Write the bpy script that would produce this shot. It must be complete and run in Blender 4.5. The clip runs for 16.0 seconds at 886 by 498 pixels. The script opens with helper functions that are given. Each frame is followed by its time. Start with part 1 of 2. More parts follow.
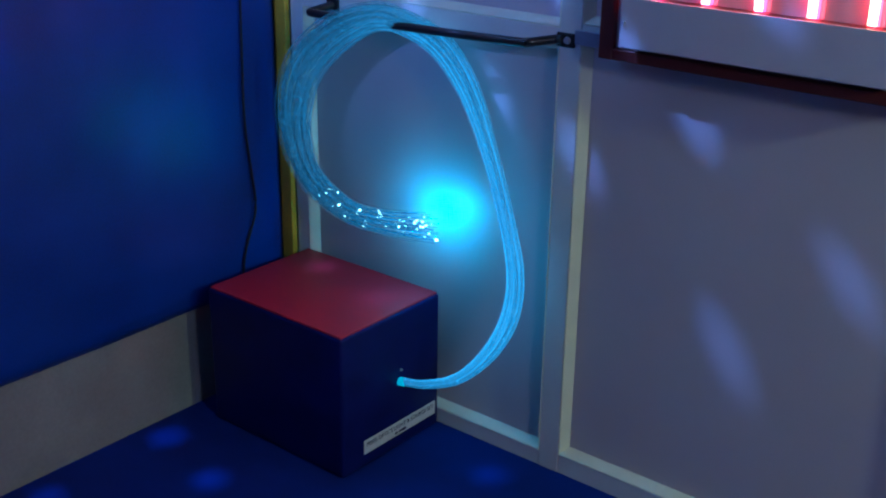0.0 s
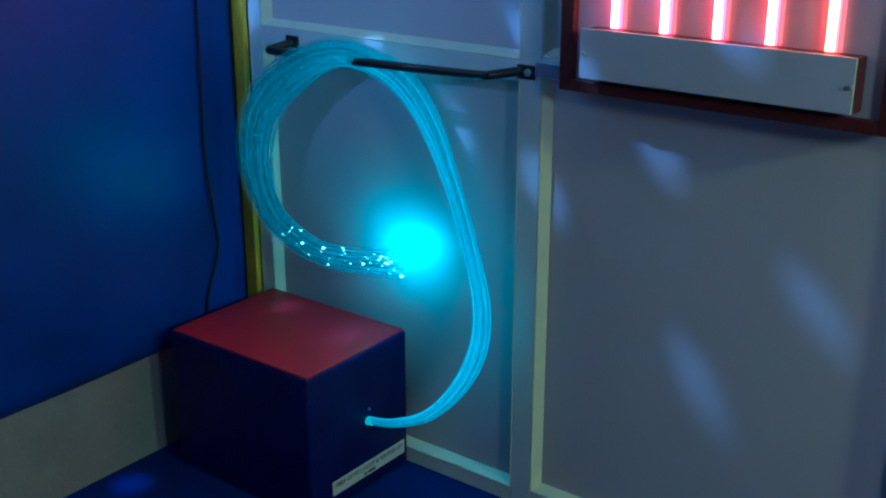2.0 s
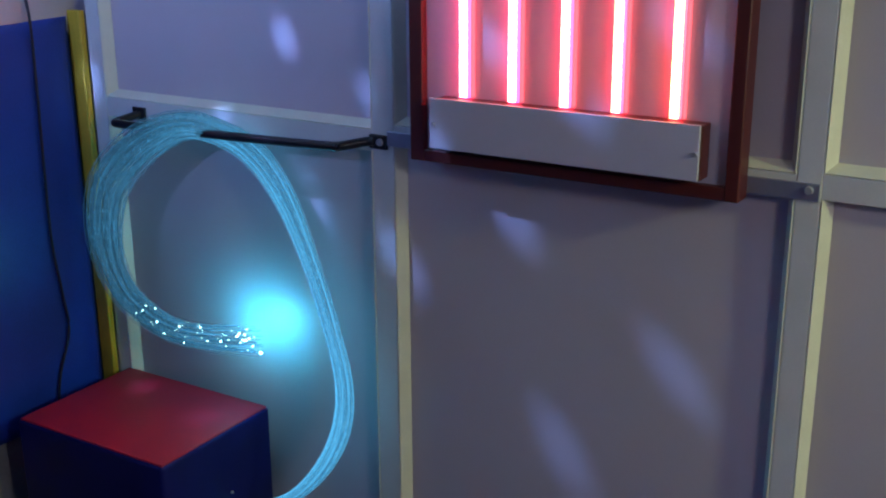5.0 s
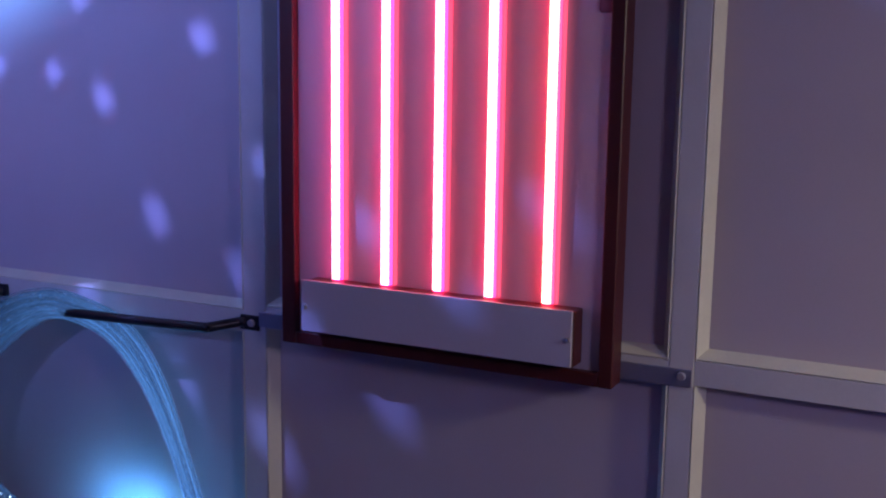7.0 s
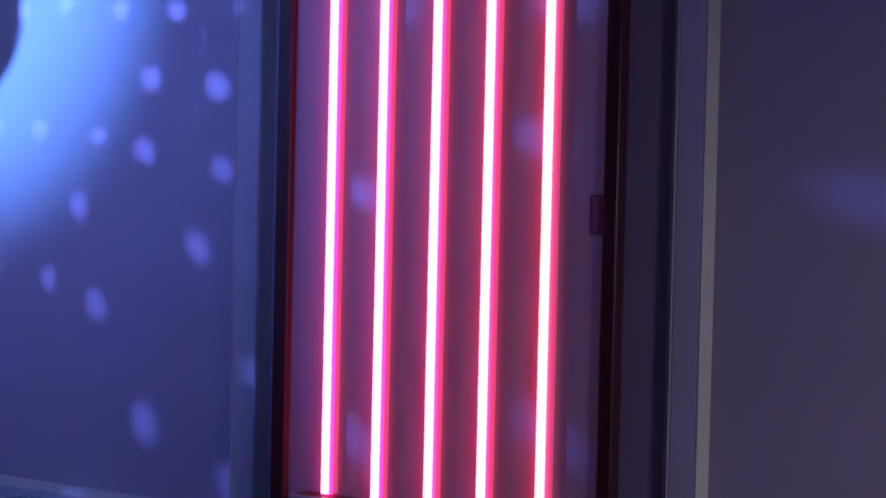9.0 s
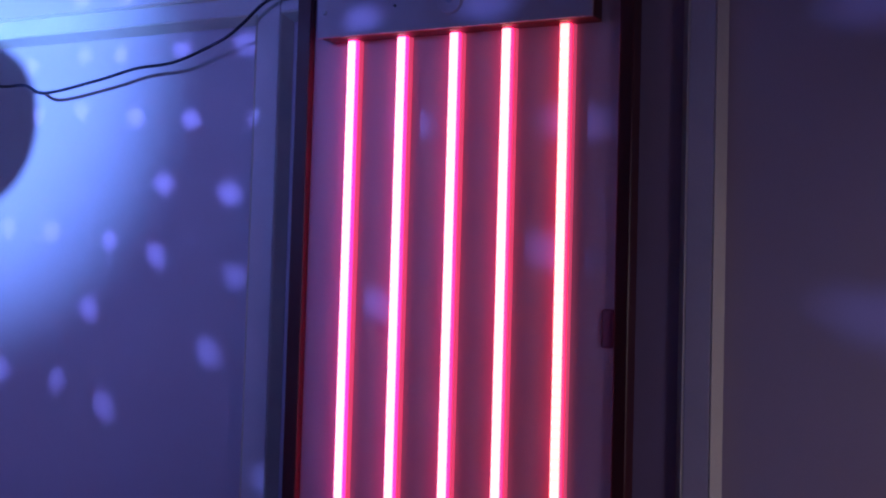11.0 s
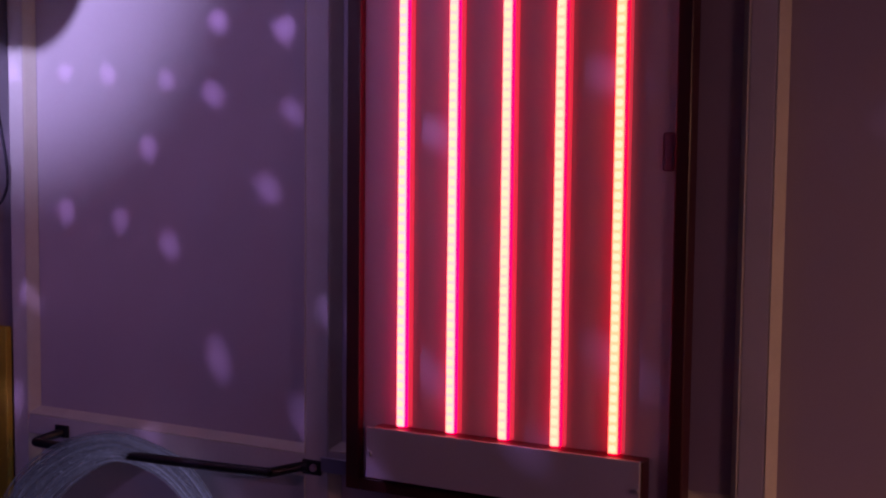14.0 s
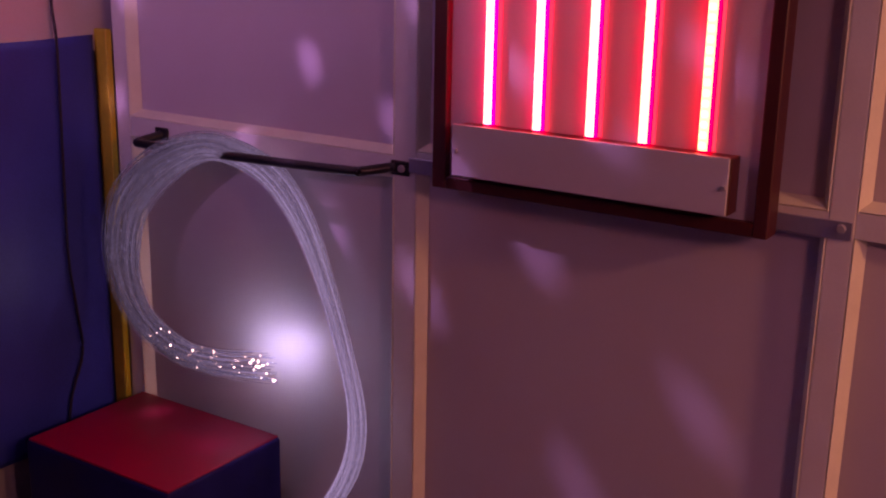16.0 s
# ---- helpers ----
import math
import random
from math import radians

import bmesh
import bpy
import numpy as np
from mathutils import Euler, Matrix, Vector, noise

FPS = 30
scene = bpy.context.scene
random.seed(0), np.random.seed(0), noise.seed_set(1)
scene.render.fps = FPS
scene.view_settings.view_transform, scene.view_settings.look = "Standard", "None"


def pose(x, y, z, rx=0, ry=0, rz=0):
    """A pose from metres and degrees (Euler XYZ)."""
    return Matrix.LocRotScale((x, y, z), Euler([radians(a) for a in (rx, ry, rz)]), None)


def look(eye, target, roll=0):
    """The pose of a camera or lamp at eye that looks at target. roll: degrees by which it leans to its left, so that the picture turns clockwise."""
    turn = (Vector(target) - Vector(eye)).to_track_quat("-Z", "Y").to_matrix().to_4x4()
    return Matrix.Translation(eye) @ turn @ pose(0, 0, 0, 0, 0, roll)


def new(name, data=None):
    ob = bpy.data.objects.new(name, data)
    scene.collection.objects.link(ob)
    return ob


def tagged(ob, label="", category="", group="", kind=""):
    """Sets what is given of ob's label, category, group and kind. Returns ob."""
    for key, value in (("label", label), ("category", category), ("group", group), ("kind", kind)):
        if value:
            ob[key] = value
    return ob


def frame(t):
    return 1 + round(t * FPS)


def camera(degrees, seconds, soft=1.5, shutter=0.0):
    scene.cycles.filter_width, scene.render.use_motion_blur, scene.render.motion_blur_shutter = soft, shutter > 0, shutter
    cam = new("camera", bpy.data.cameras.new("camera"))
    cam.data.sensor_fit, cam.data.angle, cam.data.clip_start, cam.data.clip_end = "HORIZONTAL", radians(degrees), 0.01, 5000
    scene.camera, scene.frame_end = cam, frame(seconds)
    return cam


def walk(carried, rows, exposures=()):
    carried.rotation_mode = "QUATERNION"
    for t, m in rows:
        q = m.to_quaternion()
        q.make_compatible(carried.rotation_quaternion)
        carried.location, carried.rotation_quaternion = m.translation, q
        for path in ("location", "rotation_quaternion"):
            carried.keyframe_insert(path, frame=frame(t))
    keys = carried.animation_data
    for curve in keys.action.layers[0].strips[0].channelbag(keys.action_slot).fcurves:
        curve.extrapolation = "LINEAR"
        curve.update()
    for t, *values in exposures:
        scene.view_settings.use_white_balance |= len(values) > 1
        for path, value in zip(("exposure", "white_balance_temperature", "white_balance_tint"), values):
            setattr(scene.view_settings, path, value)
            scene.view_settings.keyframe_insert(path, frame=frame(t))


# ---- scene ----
cam = camera(42.0, 16.0, 2.1)
EXPOSURES = [(0, 0.28, 5350, -4), (0.5, 0.28, 5300, -16), (1.5, 0.3, 5250, -36), (3, 0.35, 5450, -56), (5.5, 0.42, 7400, 12), (6, 0.36, 7400, 22), (6.5, 0.06, 6900, 40), (7, -0.35, 6300, 52),
             (7.5, -0.75, 5900, 60), (8, -1.05, 5600, 62), (8.5, -1.3, 5500, 64), (9, -1.3, 5450, 64), (10, -1.4, 5700, 66), (12.5, -1.6, 7000, 92),
             (13, -1.68, 8000, 98), (13.5, -1.75, 9800, 114), (14, -1.8, 12000, 126), (14.5, -1.58, 15500, 140), (15, -1.08, 17000, 148), (15.5, -0.66, 17500, 150), (16, -0.42, 17500, 148)]
PATH = [
    (0, (2.553, -2.136, 1.599), (1.387, -0.689, 0.861), 0.8),
    (0.5, (2.545, -2.133, 1.591), (1.386, -0.676, 0.863), 0.7),
    (1, (2.542, -2.114, 1.595), (1.387, -0.648, 0.874), 0.4),
    (1.5, (2.556, -2.12, 1.589), (1.405, -0.64, 0.893), 0.3),
    (2, (2.551, -2.107, 1.583), (1.408, -0.611, 0.907), 0.0),
    (2.5, (2.56, -2.104, 1.574), (1.423, -0.592, 0.922), -0.0),
    (3, (2.541, -2.094, 1.6), (1.431, -0.566, 0.944), -0.5),
    (5.5, (2.568, -1.975, 1.621), (1.611, -0.309, 1.064), 0.2),
    (6, (2.57, -1.956, 1.601), (1.657, -0.24, 1.13), 0.9),
    (6.5, (2.568, -1.948, 1.632), (1.689, -0.201, 1.217), 0.9),
    (7, (2.57, -1.929, 1.663), (1.698, -0.162, 1.32), 0.8),
    (7.5, (2.549, -1.937, 1.728), (1.697, -0.154, 1.423), 0.3),
    (8, (2.559, -1.937, 1.724), (1.696, -0.145, 1.522), 0.5),
    (8.5, (2.56, -1.953, 1.734), (1.698, -0.153, 1.612), 0.9),
    (9, (2.563, -1.93, 1.733), (1.69, -0.131, 1.694), 1.3),
    (9.5, (2.591, -1.904, 1.773), (1.688, -0.119, 1.764), 1.4),
    (10, (2.577, -1.934, 1.787), (1.694, -0.14, 1.83), 1.6),
    (12.5, (2.479, -1.999, 1.804), (1.638, -0.187, 1.913), 1.6),
    (13, (2.474, -1.999, 1.792), (1.621, -0.191, 1.852), 1.5),
    (13.5, (2.468, -2.018, 1.766), (1.609, -0.212, 1.743), 1.4),
    (14, (2.503, -2.01, 1.734), (1.596, -0.234, 1.587), 0.6),
    (14.5, (2.538, -1.96, 1.671), (1.572, -0.226, 1.426), -0.1),
    (15, (2.543, -1.946, 1.628), (1.554, -0.244, 1.277), 0.0),
    (15.5, (2.558, -1.927, 1.616), (1.547, -0.264, 1.158), 0.1),
    (16, (2.558, -1.947, 1.581), (1.502, -0.335, 1.046), 1.1),
]
walk(cam, [(t, look(eye, target, roll)) for t, eye, target, roll in PATH], EXPOSURES)

# ---- light ----
world = bpy.data.worlds.new("world")
scene.world = world
world.use_nodes = True
world.node_tree.nodes["Background"].inputs[0].default_value = (0.02, 0.02, 0.03, 1)
world.node_tree.nodes["Background"].inputs[1].default_value = 0.2


def lamp(name, kind, place, target, watts, colour, size=0.1, cone=45, blend=0.5, spread=180):
    data = bpy.data.lights.new(name, kind)
    data.energy, data.color = watts, colour
    if kind == "AREA":
        data.shape, data.size, data.spread = "DISK", size, radians(spread)
    else:
        data.shadow_soft_size = size
    if kind == "SPOT":
        data.spot_size, data.spot_blend = radians(cone), blend
    ob = new(name, data)
    ob.matrix_world = look(place, target)
    return ob


# unseen source close to the panelled wall, placed to match the frame's slanting shadow
lamp("unseen_side_lamp", "AREA", (3.85, -0.47, 1.86), (3.0, -0.2, 0.3), 8.5, (0.90, 1.0, 0.60), 0.17, spread=155)
# dim bluish fill light added high near the east wall, without any fixture
lamp("east_fill_lamp", "AREA", (3.90, -1.45, 1.95), (1.2, -0.2, -0.3), 6.1, (0.68, 0.65, 0.95), 0.4, spread=132)
# pin spot on the mirror ball
lamp("pin_spot_lamp", "SPOT", (0.75, -4.00, 2.75), (0.29, 0.0, 2.325), 4300, (0.12, 0.45, 1.0), 0.05, 20.5, 1.0)
# second, wider spot added to imitate the soft falloff around the pin spot
lamp("pin_spot_spill", "SPOT", (0.75, -4.03, 2.75), (0.36, 0.0, 2.16), 340, (0.19, 0.32, 1.0), 0.06, 42, 1.0)
# lamp added inside the mirror ball; its small beams stand in for reflections
BALL = (0.435, -0.98, 2.331)
lamp("added_ball_lamp", "POINT", BALL, (0.42, 0, 2.36), 118, (0.18, 0.30, 1.0), 0.0020)
# light from the ends of the fibres
for x, z, w in ((0.765, 0.592, 0.42), (0.815, 0.616, 0.42), (0.858, 0.592, 0.5)):
    lamp("fibre_end_lamp", "POINT", (x, -0.045, z), (x, 0, z), w, (0.05, 0.52, 1.0), 0.012)


# ---- materials ----
def material(name, colour, rough=0.6, metal=0.0, vary=0.12, scale=6.0, fine=120.0, bump=0.05, grain=(1, 1, 1), spec=0.5):
    """Painted or solid surface with stains at one scale and grain at another."""
    m = bpy.data.materials.new(name)
    m.use_nodes = True
    n, l = m.node_tree.nodes, m.node_tree.links
    b = n["Principled BSDF"]
    b.inputs["Metallic"].default_value = metal
    b.inputs["Specular IOR Level"].default_value = spec
    co = n.new("ShaderNodeTexCoord")
    mp = n.new("ShaderNodeMapping")
    mp.inputs["Scale"].default_value = grain
    l.new(co.outputs["Object"], mp.inputs["Vector"])
    big, small = n.new("ShaderNodeTexNoise"), n.new("ShaderNodeTexNoise")
    for tex, s, d in ((big, scale, 4.0), (small, fine, 3.0)):
        tex.inputs["Scale"].default_value, tex.inputs["Detail"].default_value = s, d
        l.new(mp.outputs["Vector"], tex.inputs["Vector"])
    mix = n.new("ShaderNodeMath")
    mix.operation = "MULTIPLY_ADD"
    l.new(small.outputs["Fac"], mix.inputs[0])
    mix.inputs[1].default_value = 0.4
    l.new(big.outputs["Fac"], mix.inputs[2])
    ramp = n.new("ShaderNodeValToRGB")
    ramp.color_ramp.elements[0].position, ramp.color_ramp.elements[1].position = 0.4, 1.0
    ramp.color_ramp.elements[0].color = (*[c * (1 - vary) for c in colour], 1)
    ramp.color_ramp.elements[1].color = (*[min(1, c * (1 + vary)) for c in colour], 1)
    l.new(mix.outputs[0], ramp.inputs["Fac"])
    l.new(ramp.outputs["Color"], b.inputs["Base Color"])
    rr = n.new("ShaderNodeMapRange")
    rr.inputs["To Min"].default_value, rr.inputs["To Max"].default_value = max(0.03, rough - 0.1), min(1, rough + 0.1)
    l.new(big.outputs["Fac"], rr.inputs["Value"])
    l.new(rr.outputs["Result"], b.inputs["Roughness"])
    bp = n.new("ShaderNodeBump")
    bp.inputs["Strength"].default_value, bp.inputs["Distance"].default_value = bump, 0.004
    l.new(mix.outputs[0], bp.inputs["Height"])
    l.new(bp.outputs["Normal"], b.inputs["Normal"])
    return m


def glow(name, colour, strength, base=(0.1, 0.1, 0.1)):
    m = bpy.data.materials.new(name)
    m.use_nodes = True
    b = m.node_tree.nodes["Principled BSDF"]
    b.inputs["Base Color"].default_value = (*base, 1)
    b.inputs["Emission Color"].default_value = (*colour, 1)
    b.inputs["Emission Strength"].default_value = strength
    b.inputs["Roughness"].default_value = 0.3
    return m


LAMINATE = material("pale_laminate", (0.56, 0.50, 0.50), 0.42, vary=0.06, scale=3, fine=260, bump=0.03)
PAINT = material("white_batten_paint", (0.66, 0.66, 0.60), 0.38, vary=0.08, scale=9, fine=180, bump=0.06)
BEAD = material("cream_bead_paint", (0.76, 0.76, 0.58), 0.4, vary=0.08, scale=14, fine=200, bump=0.06)
PLYWALL = material("pale_wall_paint", (0.55, 0.50, 0.52), 0.6, vary=0.08, scale=4, fine=150, bump=0.08)
SKIRT = material("grey_plaster", (0.27, 0.28, 0.265), 0.8, vary=0.2, scale=7, fine=90, bump=0.25)
BLUE = material("blue_vinyl", (0.008, 0.043, 0.30), 0.42, vary=0.25, scale=5, fine=160, bump=0.18)
CUBEBLUE = material("navy_vinyl", (0.004, 0.008, 0.105), 0.5, vary=0.3, scale=9, fine=300, bump=0.12, spec=0.25)
RED = material("red_vinyl", (0.50, 0.012, 0.03), 0.5, vary=0.15, scale=8, fine=260, bump=0.1)
YELLOW = material("yellow_vinyl", (0.62, 0.40, 0.03), 0.5, vary=0.2, scale=8, fine=120, bump=0.12)
FLOOR = material("blue_carpet", (0.006, 0.022, 0.17), 0.9, vary=0.35, scale=4, fine=420, bump=0.5, spec=0.15)
WOOD = material("dark_red_wood", (0.095, 0.017, 0.013), 0.4, vary=0.4, scale=9, fine=60, bump=0.12, grain=(1, 1, 0.12))
WOODH = material("dark_red_wood_across", (0.095, 0.017, 0.013), 0.4, vary=0.4, scale=9, fine=60, bump=0.12, grain=(0.12, 1, 1))
BOARD = material("white_backboard", (0.58, 0.545, 0.56), 0.45, vary=0.05, scale=5, fine=200, bump=0.03)
BLACK = material("black_paint", (0.012, 0.012, 0.014), 0.32, vary=0.3, scale=20, fine=200, bump=0.05)
STEEL = material("grey_steel", (0.42, 0.45, 0.52), 0.38, 0.75, vary=0.12, scale=12, fine=140, bump=0.05)
CHROME = material("bright_screw_steel", (0.50, 0.50, 0.50), 0.38, 0.5, vary=0.1, scale=60, fine=300, bump=0.05)
CABLE = material("black_cable_rubber", (0.008, 0.008, 0.02), 0.45, vary=0.2, scale=30, fine=300, bump=0.03)
LABEL = material("worn_white_label", (0.62, 0.64, 0.62), 0.45, vary=0.12, scale=25, fine=200, bump=0.05)
INK = material("dark_ink", (0.05, 0.05, 0.09), 0.5, vary=0.1)
CEIL = material("ceiling_paint", (0.5, 0.5, 0.5), 0.8)
LATCH = material("red_brown_plastic", (0.40, 0.16, 0.20), 0.25, vary=0.1)
MIRROR = material("mirror_facets", (0.8, 0.8, 0.85), 0.1, 1.0, vary=0.05)
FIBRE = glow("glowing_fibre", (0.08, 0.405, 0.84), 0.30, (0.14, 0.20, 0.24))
_n, _l = FIBRE.node_tree.nodes, FIBRE.node_tree.links
_g, _r = _n.new("ShaderNodeNewGeometry"), _n.new("ShaderNodeMapRange")
_r.inputs["To Min"].default_value, _r.inputs["To Max"].default_value = 0.12, 0.92
_p = _n.new("ShaderNodeMath")
_p.operation, _p.inputs[1].default_value = "POWER", 3.0
_l.new(_g.outputs["Random Per Island"], _p.inputs[0])
_l.new(_p.outputs["Value"], _r.inputs["Value"])
# emission painted stronger towards the source end, with noise glints at nicks along strands
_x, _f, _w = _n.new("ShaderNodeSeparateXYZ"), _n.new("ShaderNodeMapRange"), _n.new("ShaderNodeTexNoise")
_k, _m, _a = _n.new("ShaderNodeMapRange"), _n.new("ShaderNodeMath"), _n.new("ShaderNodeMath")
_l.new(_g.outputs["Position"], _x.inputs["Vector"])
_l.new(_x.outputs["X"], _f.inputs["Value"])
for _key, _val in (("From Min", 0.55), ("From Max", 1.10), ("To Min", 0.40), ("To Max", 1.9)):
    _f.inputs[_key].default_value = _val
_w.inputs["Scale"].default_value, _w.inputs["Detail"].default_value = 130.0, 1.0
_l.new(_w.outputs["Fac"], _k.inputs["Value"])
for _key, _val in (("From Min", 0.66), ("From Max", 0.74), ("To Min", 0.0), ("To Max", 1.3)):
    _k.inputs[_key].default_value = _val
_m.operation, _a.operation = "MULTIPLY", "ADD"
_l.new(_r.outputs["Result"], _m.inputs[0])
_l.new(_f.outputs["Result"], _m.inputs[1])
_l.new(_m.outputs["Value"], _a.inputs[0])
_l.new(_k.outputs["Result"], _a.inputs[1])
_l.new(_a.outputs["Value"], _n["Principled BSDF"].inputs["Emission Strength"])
_n["Principled BSDF"].inputs["Alpha"].default_value = 0.42
TIP = glow("fibre_end", (0.45, 0.9, 1.0), 9.0)
# lip is no lamp: its emission stands in for caught red light
LIP = glow("glowing_tube_lip", (1.0, 0.12, 0.18), 1.3, (0.5, 0.1, 0.15))
TUBES = [glow("lit_tube_" + n, c, 8.0) for n, c in (("pink", (1.0, 0.035, 0.18)), ("rose", (1.0, 0.035, 0.16)), ("coral", (1.0, 0.035, 0.13)), ("salmon", (1.0, 0.035, 0.10)), ("red", (1.0, 0.035, 0.07)))]
STRIPS = [glow("led_strip_" + n, c, 9.0) for n, c in (("pink", (1.0, 0.36, 0.42)), ("rose", (1.0, 0.36, 0.36)), ("coral", (1.0, 0.36, 0.30)), ("salmon", (1.0, 0.36, 0.24)), ("orange", (1.0, 0.36, 0.18)))]
CHIP = glow("led_chip", (1.0, 0.45, 0.28), 9.5)


# ---- shapes ----
def shape(name, bm, mat, parent=None, label="", smooth=False):
    me = bpy.data.meshes.new(name)
    bm.normal_update()
    bm.to_mesh(me)
    bm.free()
    me.materials.append(mat)
    if smooth:
        for p in me.polygons:
            p.use_smooth = True
    ob = new(name, me)
    if parent:
        ob.parent = parent
    if label:
        ob["label"] = label
    return ob


def part(name, bm, mat, parent, label="", smooth=False):
    return shape(name, bm, mat, parent, label, smooth)


def thing(name, label, category, group="", kind=""):
    return tagged(new(name), label, category, group, kind)


def box(x0, x1, y0, y1, z0, z1, bevel=0.0, segments=2):
    bm = bmesh.new()
    bmesh.ops.create_cube(bm, size=1.0)
    for v in bm.verts:
        v.co = Vector((x0 if v.co.x < 0 else x1, y0 if v.co.y < 0 else y1, z0 if v.co.z < 0 else z1))
    if bevel:
        bmesh.ops.bevel(bm, geom=list(bm.edges), offset=bevel, segments=segments, affect="EDGES", profile=0.5)
    return bm


def prism(points, axis, a, b):
    """A profile of (u, y) points run from a to b along x or z; u is the other one of the two."""
    bm = bmesh.new()
    def place(u, y, s):
        return (u, y, s) if axis == "z" else (s, y, u)
    lo = [bm.verts.new(place(u, y, a)) for u, y in points]
    hi = [bm.verts.new(place(u, y, b)) for u, y in points]
    bm.faces.new(lo), bm.faces.new(hi)
    for i in range(len(points)):
        k = (i + 1) % len(points)
        bm.faces.new((lo[i], lo[k], hi[k], hi[i]))
    bmesh.ops.recalc_face_normals(bm, faces=bm.faces)
    return bm


def spline(points, steps=10):
    """A smooth way through the points."""
    p = [Vector(q) for q in points]
    p = [2 * p[0] - p[1]] + p + [2 * p[-1] - p[-2]]
    out = []
    for i in range(1, len(p) - 2):
        for s in range(steps):
            t = s / steps
            a, b, c, d = p[i - 1:i + 3]
            out.append(0.5 * (2 * b + (c - a) * t + (2 * a - 5 * b + 4 * c - d) * t * t + (3 * b - a - 3 * c + d) * t ** 3))
    return out + [p[-2]]


def run_tube(bm, way, radius, sides=8, flat=1.0):
    """A tube along the way; radius is a number or one for each point."""
    rings, up = [], Vector((0.03, 0.05, 1))
    for i, q in enumerate(way):
        d = (way[min(i + 1, len(way) - 1)] - way[max(i - 1, 0)]).normalized()
        side = d.cross(up)
        side = side.normalized() if side.length > 1e-4 else Vector((1, 0, 0))
        top = side.cross(d)
        r = radius[i] if isinstance(radius, list) else radius
        rings.append([bm.verts.new(q + side * (r * math.cos(6.28319 * k / sides)) + top * (r * flat * math.sin(6.28319 * k / sides))) for k in range(sides)])
    for a, b in zip(rings, rings[1:]):
        for k in range(sides):
            bm.faces.new((a[k], a[(k + 1) % sides], b[(k + 1) % sides], b[k]))
    bm.faces.new(rings[0][::-1]), bm.faces.new(rings[-1])


def tube(points, radius, steps=10, sides=8, flat=1.0):
    bm = bmesh.new()
    run_tube(bm, spline(points, steps), radius, sides, flat)
    return bm


def disc(x, y, z, radius, depth, sides=16, axis="y"):
    """A short cylinder whose front looks along -y or +x."""
    bm = bmesh.new()
    bmesh.ops.create_cone(bm, cap_ends=True, segments=sides, radius1=radius, radius2=radius * 0.85, depth=depth)
    turn = Matrix.Rotation(radians(90), 4, "X") if axis == "y" else Matrix.Rotation(radians(90), 4, "Y")
    bmesh.ops.transform(bm, matrix=Matrix.Translation((x, y, z)) @ turn, verts=bm.verts)
    return bm


# ---- structure ----
LEFT, RIGHT, FAR, BACK, TOP = 0.243, 4.10, 0.028, -4.3, 2.95
def structure(name, bm, mat, label, category):
    return tagged(shape(name, bm, mat), label, category, kind="structure")

structure("floor", box(-0.1, RIGHT + 0.2, BACK - 0.2, 0.30, -0.12, 0.0), FLOOR, "deep blue carpet over the whole floor", "floor")
structure("ceiling", box(-0.1, RIGHT + 0.2, BACK - 0.2, 0.30, TOP, TOP + 0.12), CEIL, "plain pale ceiling above the room", "ceiling")
north = structure("wall_north", box(LEFT - 0.2, RIGHT + 0.15, 0.042, 0.18, 0.0, TOP), PLYWALL, "panelled wall of pale laminate between painted battens", "wall")
west = structure("wall_west", box(LEFT - 0.18, LEFT, BACK, 0.0415, 0.0, TOP), SKIRT, "rough grey-white plastered wall behind the padding", "wall")
structure("wall_east", box(RIGHT, RIGHT + 0.15, BACK, 0.0415, 0.0, TOP), PLYWALL, "plain pale wall closing the room", "wall")
structure("wall_south", box(LEFT - 0.18, RIGHT + 0.15, BACK - 0.15, BACK, 0.0, TOP), PLYWALL, "plain pale wall closing the room", "wall")
part("upper_panel", box(LEFT, LEFT + 0.012, BACK, 0.040, 1.275, TOP), PLYWALL, west, "pale painted upper wall board")

# laminate panels between the battens
C0, C1 = 0.300, 0.346           # corner batten
B0, B1 = 1.155, 1.210           # batten beside the lit panel
D0, D1 = 2.062, 2.106           # batten on the other side
T0, T1 = 2.388, 2.424           # top rail
BAYS = ((C1, B0, 1.070, 1.117, 0.042), (B1, D0, 1.084, 1.131, 0.052), (D1, RIGHT, 1.090, 1.136, 0.052))   # each bay, its middle rail and the top of its bottom rail
for x0, x1, R0, R1, S1 in BAYS:
    x0, x1 = x0 - 0.02, min(RIGHT, x1 + 0.02)
    for z0, z1 in ((0.0, R0 + 0.02), (R1 - 0.02, T0 + 0.02), (T1 - 0.02, TOP)):
        part("panel", box(x0 + 0.001, x1 - 0.001, FAR, 0.0418, z0 + 0.001, z1 - 0.001), LAMINATE, north)
for x0, x1 in ((C0, C1), (B0, B1), (D0, D1)):
    part("batten", box(x0, x1, 0.0, FAR - 0.001, 0.0, TOP, 0.0015, 1), PAINT, north)
for x0, x1, R0, R1, S1 in BAYS:
    part("rail", box(x0, x1, 0.0012, FAR - 0.001, R0, R1, 0.0015, 1), PAINT, north)
    part("rail", box(x0, x1, 0.0012, FAR - 0.001, T0, T1, 0.0015, 1), PAINT, north)
    part("bottom_rail", box(x0, x1, 0.0012, FAR - 0.001, 0.0, S1, 0.0015, 1), PAINT, north)


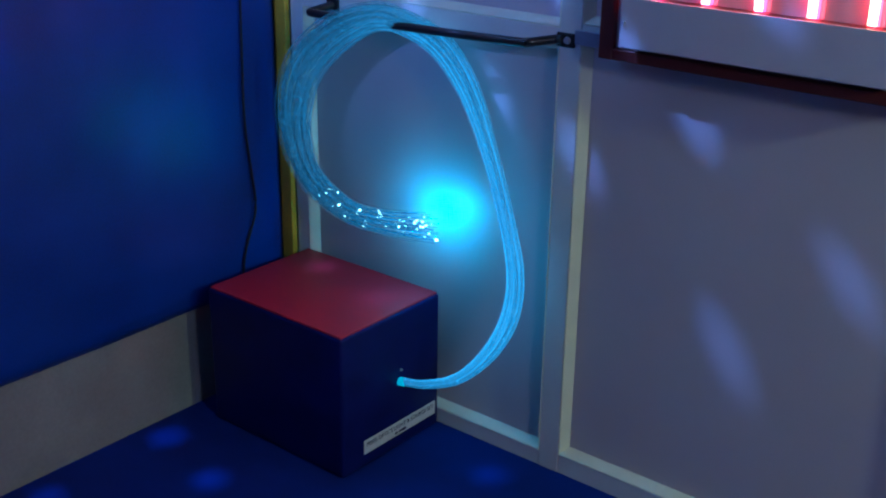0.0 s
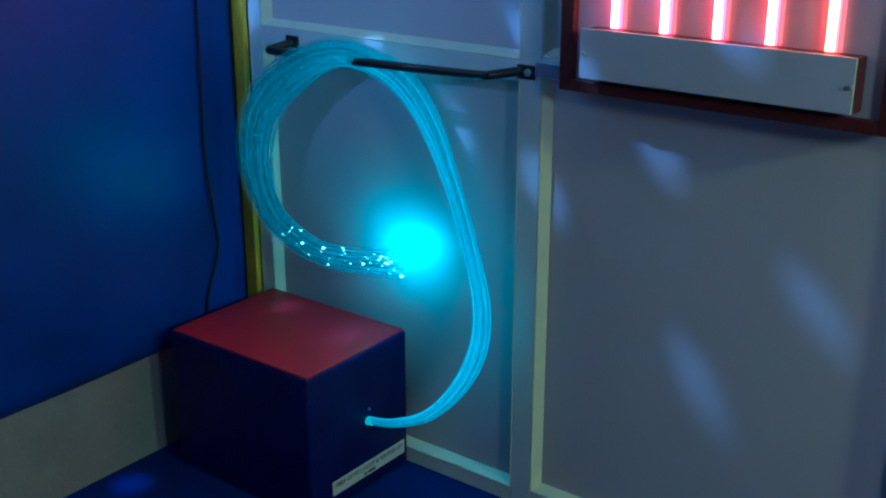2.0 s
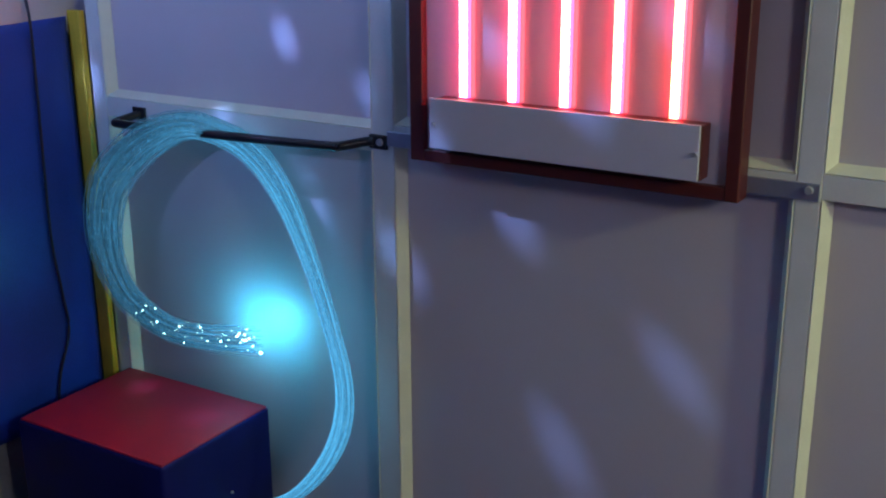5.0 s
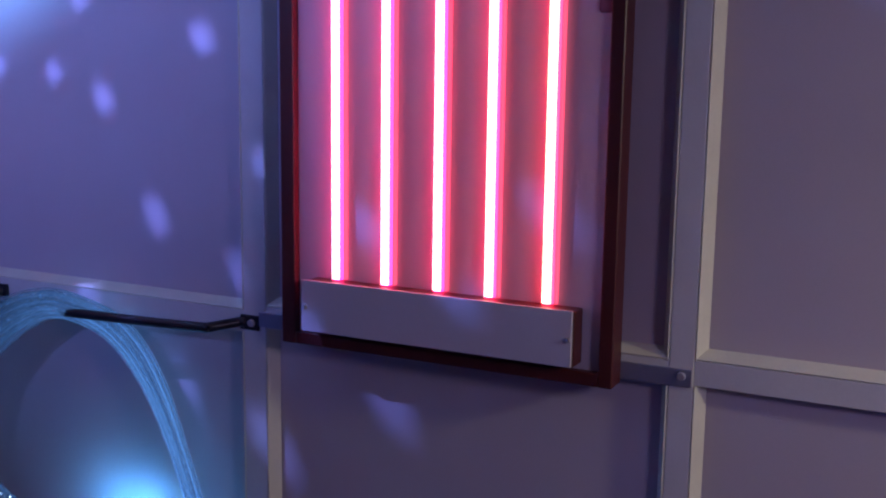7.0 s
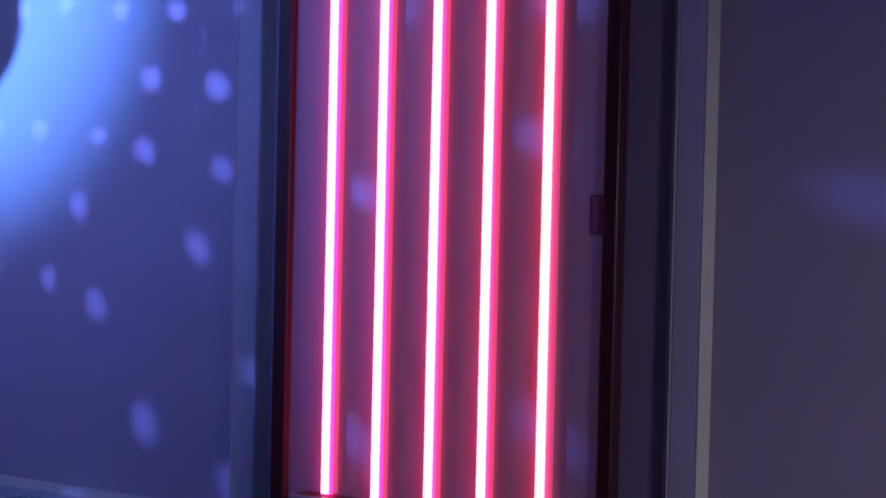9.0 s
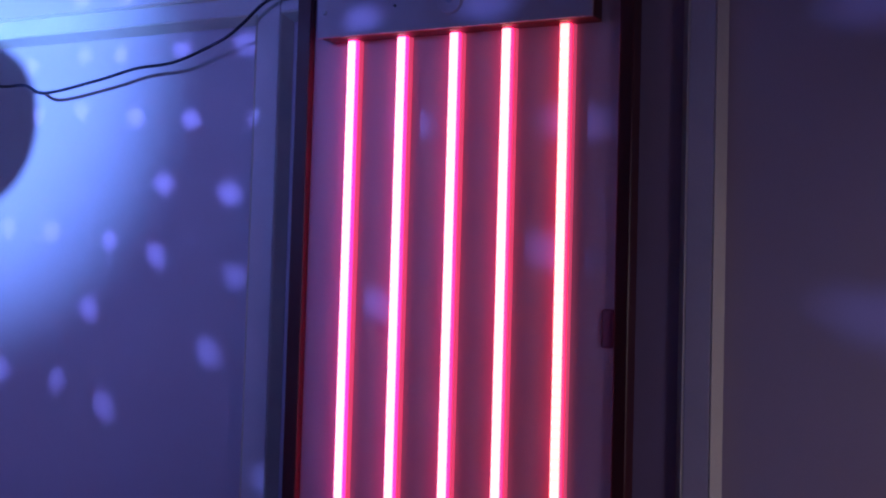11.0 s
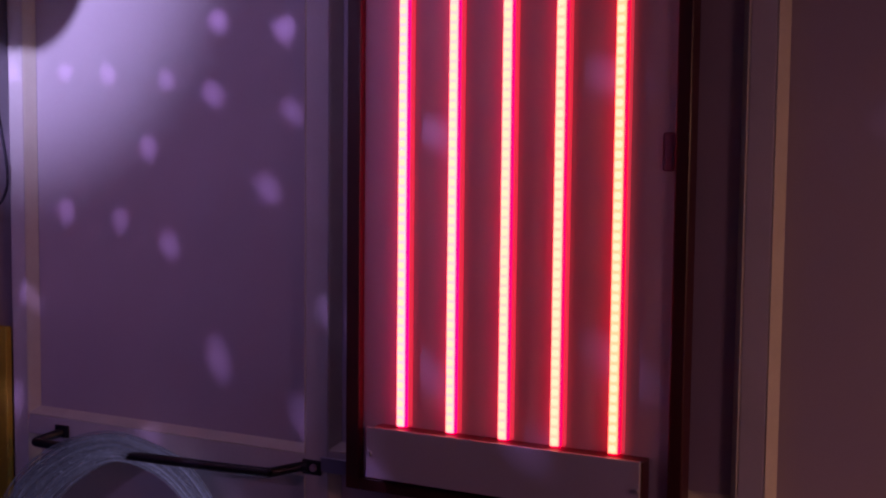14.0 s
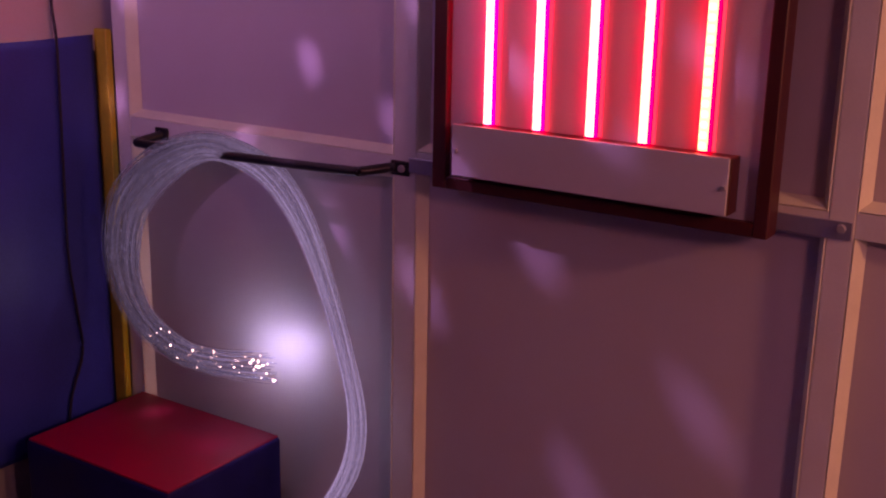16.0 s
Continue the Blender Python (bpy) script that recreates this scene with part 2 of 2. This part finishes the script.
def bead(axis, edge, way, a, b):
    """A sloping glazing bead from the batten's edge down to the panel; way is +1 or -1."""
    pts = [(edge, 0.003), (edge + way * 0.003, -0.0005), (edge + way * 0.006, 0.004), (edge + way * 0.018, FAR - 0.001), (edge, FAR - 0.001)]
    part("bead", prism(pts, axis, a, b), BEAD, north)

for x0, x1, R0, R1, S1 in BAYS:
    for z0, z1 in ((S1, R0), (R1, T0), (T1, TOP)):
        bead("z", x0, 1, z0, z1)
        if x1 < RIGHT:
            bead("z", x1, -1, z0, z1)
for x0, x1, R0, R1, S1 in BAYS:
    for e, w in ((S1, 1), (R1, 1), (T0, -1), (T1, 1)):
        bead("x", e, w, x0 + 0.004, x1 - 0.004)

# ---- padding on the left wall ----
pad = thing("wall_pad", "deep blue vinyl wall padding with faint creases", "wall padding")
bm = bmesh.new()
ny, nz, py0, py1, pz0, pz1 = 150, 46, -3.0, -0.0245, 0.289, 1.312
rows = []
for i in range(ny + 1):
    y = py0 + (py1 - py0) * i / ny
    col = []
    for k in range(nz + 1):
        z = pz0 + (pz1 - pz0) * k / nz
        wave = 0.004 * noise.noise((y * 3.0, z * 1.6, 3.1)) + 0.0015 * noise.noise((y * 14, z * 5, 7.7))
        edge = min(1.0, min(k, nz - k, ny - i) / 1.5)
        col.append(bm.verts.new((LEFT + 0.014 + 0.011 * math.sqrt(edge) + wave * edge, y, z + (0.004 * noise.noise((y * 5, 1.5, 0)) if k in (0, nz) else 0))))
    rows.append(col)
for i in range(ny):
    for k in range(nz):
        bm.faces.new((rows[i][k], rows[i + 1][k], rows[i + 1][k + 1], rows[i][k + 1]))
rim = [e for e in bm.edges if e.is_boundary]
got = bmesh.ops.extrude_edge_only(bm, edges=rim)
for v in (g for g in got["geom"] if isinstance(g, bmesh.types.BMVert)):
    v.co.x = LEFT + 0.001 if v.co.z < 1.27 else LEFT + 0.0125
bmesh.ops.recalc_face_normals(bm, faces=bm.faces)
part("cover", bm, BLUE, pad, "", True)
tagged(shape("corner_strip", box(LEFT + 0.013, 0.2985, -0.020, -0.001, 0.0, 1.329, 0.003, 2), YELLOW),
       "narrow yellow padded strip standing in the wall corner", "edge strip")

# ---- light-source cube ----
cube = thing("light_source_box", "padded navy vinyl cube with a red top, standing in the corner", "light box")
part("body", box(0.342, 0.825, -0.373, -0.001, 0.0, 0.3860, 0.011, 4), CUBEBLUE, cube, "navy vinyl body", True)
bm = box(0.3475, 0.8195, -0.3675, -0.0065, 0.3820, 0.3892, 0.0034, 3)
part("top", bm, RED, cube, "red vinyl top", True)
part("screw", disc(0.827, -0.156, 0.223, 0.004, 0.004, 10, "x"), CHROME, cube)
label = part("label", box(0.8245, 0.8272, -0.298, -0.019, 0.038, 0.077, 0.0008, 1), LABEL, cube, "worn white printed label")


def writing(text, size, m, parent, name="writing"):
    cu = bpy.data.curves.new(name, "FONT")
    cu.body, cu.size, cu.extrude, cu.align_x = text, size, 0.0003, "CENTER"
    tmp = new(name, cu)
    dg = bpy.context.evaluated_depsgraph_get()
    me = bpy.data.meshes.new_from_object(tmp.evaluated_get(dg))
    bpy.data.objects.remove(tmp)
    me.transform(m)
    me.materials.clear()
    me.materials.append(INK)
    ob = new(name, me)
    ob.parent = parent
    return ob


FACE = Matrix(((0, 0, 1, 0.8276), (1, 0, 0, 0), (0, 1, 0, 0), (0, 0, 0, 1)))
writing("FIBER OPTICS LIGHT & SOURCE SET", 0.0165, FACE @ pose(-0.1585, 0.0585, 0), label)
for a, b in ((-0.181, -0.171), (-0.167, -0.139)):
    part("writing_bar", box(0.8271, 0.8276, a, b, 0.044, 0.051), INK, label)

# ---- black grab rail ----
rail = thing("grab_rail", "black painted steel rail screwed to the battens", "rail")
part("bar", tube([(0.462, 0.000, 1.086), (0.450, -0.030, 1.080), (0.440, -0.056, 1.074), (0.455, -0.066, 1.072), (0.60, -0.066, 1.074), (0.90, -0.066, 1.081),
                  (1.085, -0.066, 1.087), (1.110, -0.060, 1.088), (1.133, -0.030, 1.091), (1.150, -0.008, 1.093), (1.166, -0.006, 1.094)], 0.0105, 6, 10), BLACK, rail, "", True)
part("end_plate", box(1.150, 1.197, -0.0075, -0.0005, 1.078, 1.110, 0.003, 2), BLACK, rail)
part("end_plate", box(0.440, 0.482, -0.0065, 0.0008, 1.073, 1.103, 0.003, 2), BLACK, rail)
part("bolt", disc(1.180, -0.010, 1.094, 0.0085, 0.006, 12), CHROME, rail, "bright domed bolt")

# ---- fibre-optic bundle hung over the rail ----
WAY = [(0.822, -0.16, 0.191), (0.906, -0.15, 0.206), (1.001, -0.135, 0.252), (1.075, -0.11, 0.34), (1.114, -0.09, 0.441), (1.108, -0.07, 0.547), (1.06, -0.05, 0.671),
       (1.002, -0.04, 0.809), (0.939, -0.035, 0.933), (0.864, -0.035, 1.024), (0.779, -0.045, 1.072), (0.682, -0.078, 1.093), (0.559, -0.095, 1.039), (0.451, -0.1, 0.943),
       (0.409, -0.1, 0.834), (0.416, -0.1, 0.729), (0.472, -0.1, 0.64), (0.591, -0.1, 0.586), (0.715, -0.09, 0.578), (0.862, -0.075, 0.595)]
WIDE = [0.010, 0.011, 0.014, 0.020, 0.024, 0.024, 0.022, 0.024, 0.030, 0.034, 0.031, 0.034, 0.050, 0.062, 0.064, 0.056, 0.046, 0.036, 0.034, 0.040]
bundle = thing("fibre_optic_bundle", "looped bundle of clear glowing cyan fibres hung over the rail", "fibre optics")
middle = spline(WAY, 6)
width = [w.x for w in spline([(w, 0, 0) for w in WIDE], 6)]
rng = random.Random(4)
strands, ends = bmesh.new(), []
for s in range(300):
    a, r = rng.uniform(0, 6.283), math.sqrt(rng.random())
    u, v = r * math.cos(a), r * math.sin(a)
    stray = 0.5 if s % 60 == 9 else 0.0          # a few strands bow out of the lower curve
    ph, last = rng.uniform(0, 6.28), len(middle) - 1 - int(rng.random() ** 1.3 * 17)
    line = []
    for i in range(last + 1):
        d = (middle[min(i + 1, len(middle) - 1)] - middle[max(i - 1, 0)]).normalized()
        out = d.cross(Vector((0, 1, 0))).normalized()
        f = i / len(middle)
        uu = u + 0.10 * math.sin(ph + f * 5) + (0.04 * math.sin(ph * 3 + f * 17) if f > 0.5 else 0)
        uu -= stray * (1 + abs(u)) * max(0.0, 1 - abs(f - 0.22) / 0.18)
        vv = v + 0.15 * math.cos(ph * 2 + f * 5)
        # strands lie flat in the loop and draw together at the box
        line.append(middle[i] + out * (uu * width[i]) + Vector((0, 1, 0)) * (vv * min(0.020, 0.5 * width[i])))
    run_tube(strands, line, 0.0007, 4)
    ends.append(line[-1])
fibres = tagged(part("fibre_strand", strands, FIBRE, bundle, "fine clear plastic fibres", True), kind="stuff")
tips = bmesh.new()
for k, e in enumerate(ends):
    if k % 6 == 0:
        bmesh.ops.create_icosphere(tips, subdivisions=1, radius=0.0014 + 0.0014 * rng.random(), matrix=Matrix.Translation(e))
tagged(part("fibre_end", tips, TIP, bundle, "bright glowing fibre ends", True), kind="stuff")
# collar gets a weak added cyan emission so that it looks lit
part("ferrule", tube([(0.821, -0.160, 0.191), (0.831, -0.159, 0.192), (0.839, -0.158, 0.193)], 0.0115, 2, 14), glow("lit_ferrule", (0.05, 0.6, 0.9), 0.5), bundle, "pale collar on the cube")

# ---- lit panel in a dark wooden frame ----
panel = thing("tube_light", "dark red wooden frame with five upright lit tubes on white board", "light panel")
FX0, FX1, FZ0, FZ1, FY = 1.288, 1.977, 1.079, 2.447, -0.055
part("frame_side", box(FX0, FX0 + 0.032, FY, -0.006, FZ0, FZ1, 0.002, 1), WOOD, panel)
part("frame_side", box(FX1 - 0.026, FX1, FY, -0.006, FZ0, FZ1, 0.002, 1), WOOD, panel)
part("frame_bottom", box(FX0 + 0.032, FX1 - 0.026, FY + 0.001, -0.006, FZ0, FZ0 + 0.025, 0.002, 1), WOODH, panel)
part("frame_top", box(FX0 + 0.032, FX1 - 0.026, FY + 0.001, -0.006, FZ1 - 0.038, FZ1, 0.002, 1), WOODH, panel)
part("backboard", box(FX0 + 0.030, FX1 - 0.024, -0.038, -0.008, FZ0 + 0.023, FZ1 - 0.036), BOARD, panel, "white backboard")


def cover(z0, z1, screws):
    ob = part("cover_box", box(1.362, 1.914, -0.080, -0.0385, z0, z1 - 0.001, 0.002, 1), WOODH, panel, "brown box with a white front")
    part("cover_front", box(1.355, 1.911, -0.0865, -0.0802, z0 + 0.001, z1 + 0.001, 0.001, 1), BOARD, ob, "white front board")
    for x, z in screws:
        part("screw", disc(x, -0.089, z, 0.0048, 0.005, 10), CHROME, ob)
    return ob

cover(1.116, 1.217, ((1.364, 1.166), (1.905, 1.166)))
upper = cover(2.300, 2.404, ((1.371, 2.350), (1.903, 2.352)))
part("screw", disc(1.524, -0.088, 2.351, 0.003, 0.004, 8), BLACK, upper)
part("cap", disc(1.637, -0.0880, 2.351, 0.027, 0.004, 28), BOARD, upper, "round white screw cap")
part("screw", disc(1.637, -0.0905, 2.351, 0.006, 0.003, 10), STEEL, upper)
bm = bmesh.new()
bmesh.ops.create_cone(bm, cap_ends=True, segments=10, radius1=0.0074, radius2=0.0050, depth=0.0016, matrix=Matrix.Rotation(radians(90), 4, "X"))
DIODE = bpy.data.meshes.new("diode")
bm.to_mesh(DIODE)
bm.free()
DIODE.materials.append(CHIP)
for k, x in enumerate((1.416, 1.524, 1.634, 1.739, 1.851)):
    t = part("light_tube", prism([(x + 0.0108 * math.cos(a * 0.3927), -0.0495 + 0.0105 * math.sin(a * 0.3927)) for a in range(16)], "z", 1.2185, 2.2995), TUBES[k], panel, "lit tube, pink-white to orange-red", True)
    part("led_strip", prism([(x - 0.0086, -0.0570), (x - 0.0060, -0.0592), (x, -0.0606), (x + 0.0060, -0.0592), (x + 0.0086, -0.0570)], "z", 1.220, 2.298), STRIPS[k], t, "white-hot strip of light")
    part("tube_lip", box(x + 0.0150, x + 0.0164, -0.0540, -0.0385, 1.219, 2.299, 0.0006, 1), LIP, t, "clear lip with added red glow in place of caught light")
    for i in range(59):
        diode = new("diode", DIODE)
        diode.parent, diode.location = t, (x, -0.0606, 1.2290 + 0.01810 * i)
catch = part("latch", box(1.926, 1.948, -0.0440, -0.0385, 1.725, 1.793, 0.006, 3), LATCH, panel, "small red-brown rounded catch plate")

# ---- steel support bar behind the panel ----
bar = thing("support_bar", "flat grey steel bar bolted across the battens", "bar")
part("strip", box(1.196, 2.104, -0.0055, -0.0012, 1.088, 1.119, 0.001, 1), STEEL, bar)
part("bolt", disc(2.086, -0.009, 1.107, 0.008, 0.007, 12), CHROME, bar, "bright bolt")

# ---- black cable ----
cable = thing("cable", "thin black cable sagging along the wall and down the padding", "cable")
part("wire", tube([(1.31, -0.03, 2.456), (1.246, -0.025, 2.424), (1.185, -0.025, 2.400), (1.130, -0.025, 2.358), (1.078, -0.025, 2.329), (0.965, -0.025, 2.293), (0.860, -0.025, 2.285),
                   (0.748, -0.025, 2.264), (0.602, -0.025, 2.245), (0.540, -0.025, 2.266), (0.454, -0.025, 2.271), (0.390, -0.025, 2.325), (0.330, -0.03, 2.30), (0.278, -0.02, 2.10),
                   (0.270, -0.012, 1.899), (0.302, -0.010, 1.711), (0.290, -0.012, 1.642), (0.272, -0.04, 1.612), (0.270, -0.11, 1.625), (0.262, -0.140, 1.57), (0.262, -0.144, 1.40),
                   (0.276, -0.148, 1.308), (0.276, -0.150, 1.15), (0.276, -0.154, 0.99), (0.276, -0.157, 0.78), (0.276, -0.142, 0.63), (0.276, -0.135, 0.518), (0.276, -0.185, 0.378), (0.285, -0.22, 0.10), (0.28, -0.22, 0.004)],
                  0.0036, 8, 8), CABLE, cable, "", True)

# ---- mirror ball in the corner, above the view ----
ball = thing("mirror_ball", "mirror ball hanging from the ceiling by a rod", "mirror ball")
bm = bmesh.new()
# rings of small square facets; round ports let out beams that imitate reflected dots
RINGS, SIDES = 25, 16
for i in range(RINGS):
    z0, z1 = math.pi * i / RINGS - math.pi / 2, math.pi * (i + 1) / RINGS - math.pi / 2
    count = max(4, round(2 * RINGS * math.cos((z0 + z1) / 2)))
    turn = rng.uniform(0, 6.28)
    for k in range(count):
        a0, a1 = turn + 6.28319 * k / count, turn + 6.28319 * (k + 1) / count
        am, zm = (a0 + a1) / 2 + rng.uniform(-0.15, 0.15) * (a1 - a0), (z0 + z1) / 2 + rng.uniform(-0.012, 0.012)
        hole = rng.uniform(0.0024, 0.0031) / 0.150 if rng.random() < 0.66 else 0.0008
        outer, inner = [], []
        for j in range(SIDES):
            c, q = math.cos(6.28319 * j / SIDES), math.sin(6.28319 * j / SIDES)
            g = 1.05 / max(abs(c), abs(q))
            for ring, a, b in ((outer, (a0 + a1) / 2 + c * g * (a1 - a0) / 2, (z0 + z1) / 2 + q * g * (z1 - z0) / 2), (inner, am + c * hole / math.cos(zm), zm + q * hole)):
                ring.append(bm.verts.new((0.150 * math.cos(b) * math.cos(a), 0.150 * math.cos(b) * math.sin(a), 0.150 * math.sin(b))))
        for j in range(SIDES):
            n = (j + 1) % SIDES
            bm.faces.new((outer[j], outer[n], inner[n], inner[j]))
bmesh.ops.transform(bm, matrix=Matrix.Translation(BALL), verts=bm.verts)
part("ball", bm, MIRROR, ball)
part("rod", tube([(0.435, -0.98, 2.476), (0.435, -0.98, 2.70), (0.435, -0.98, TOP - 0.001)], 0.006, 2, 8), STEEL, ball)
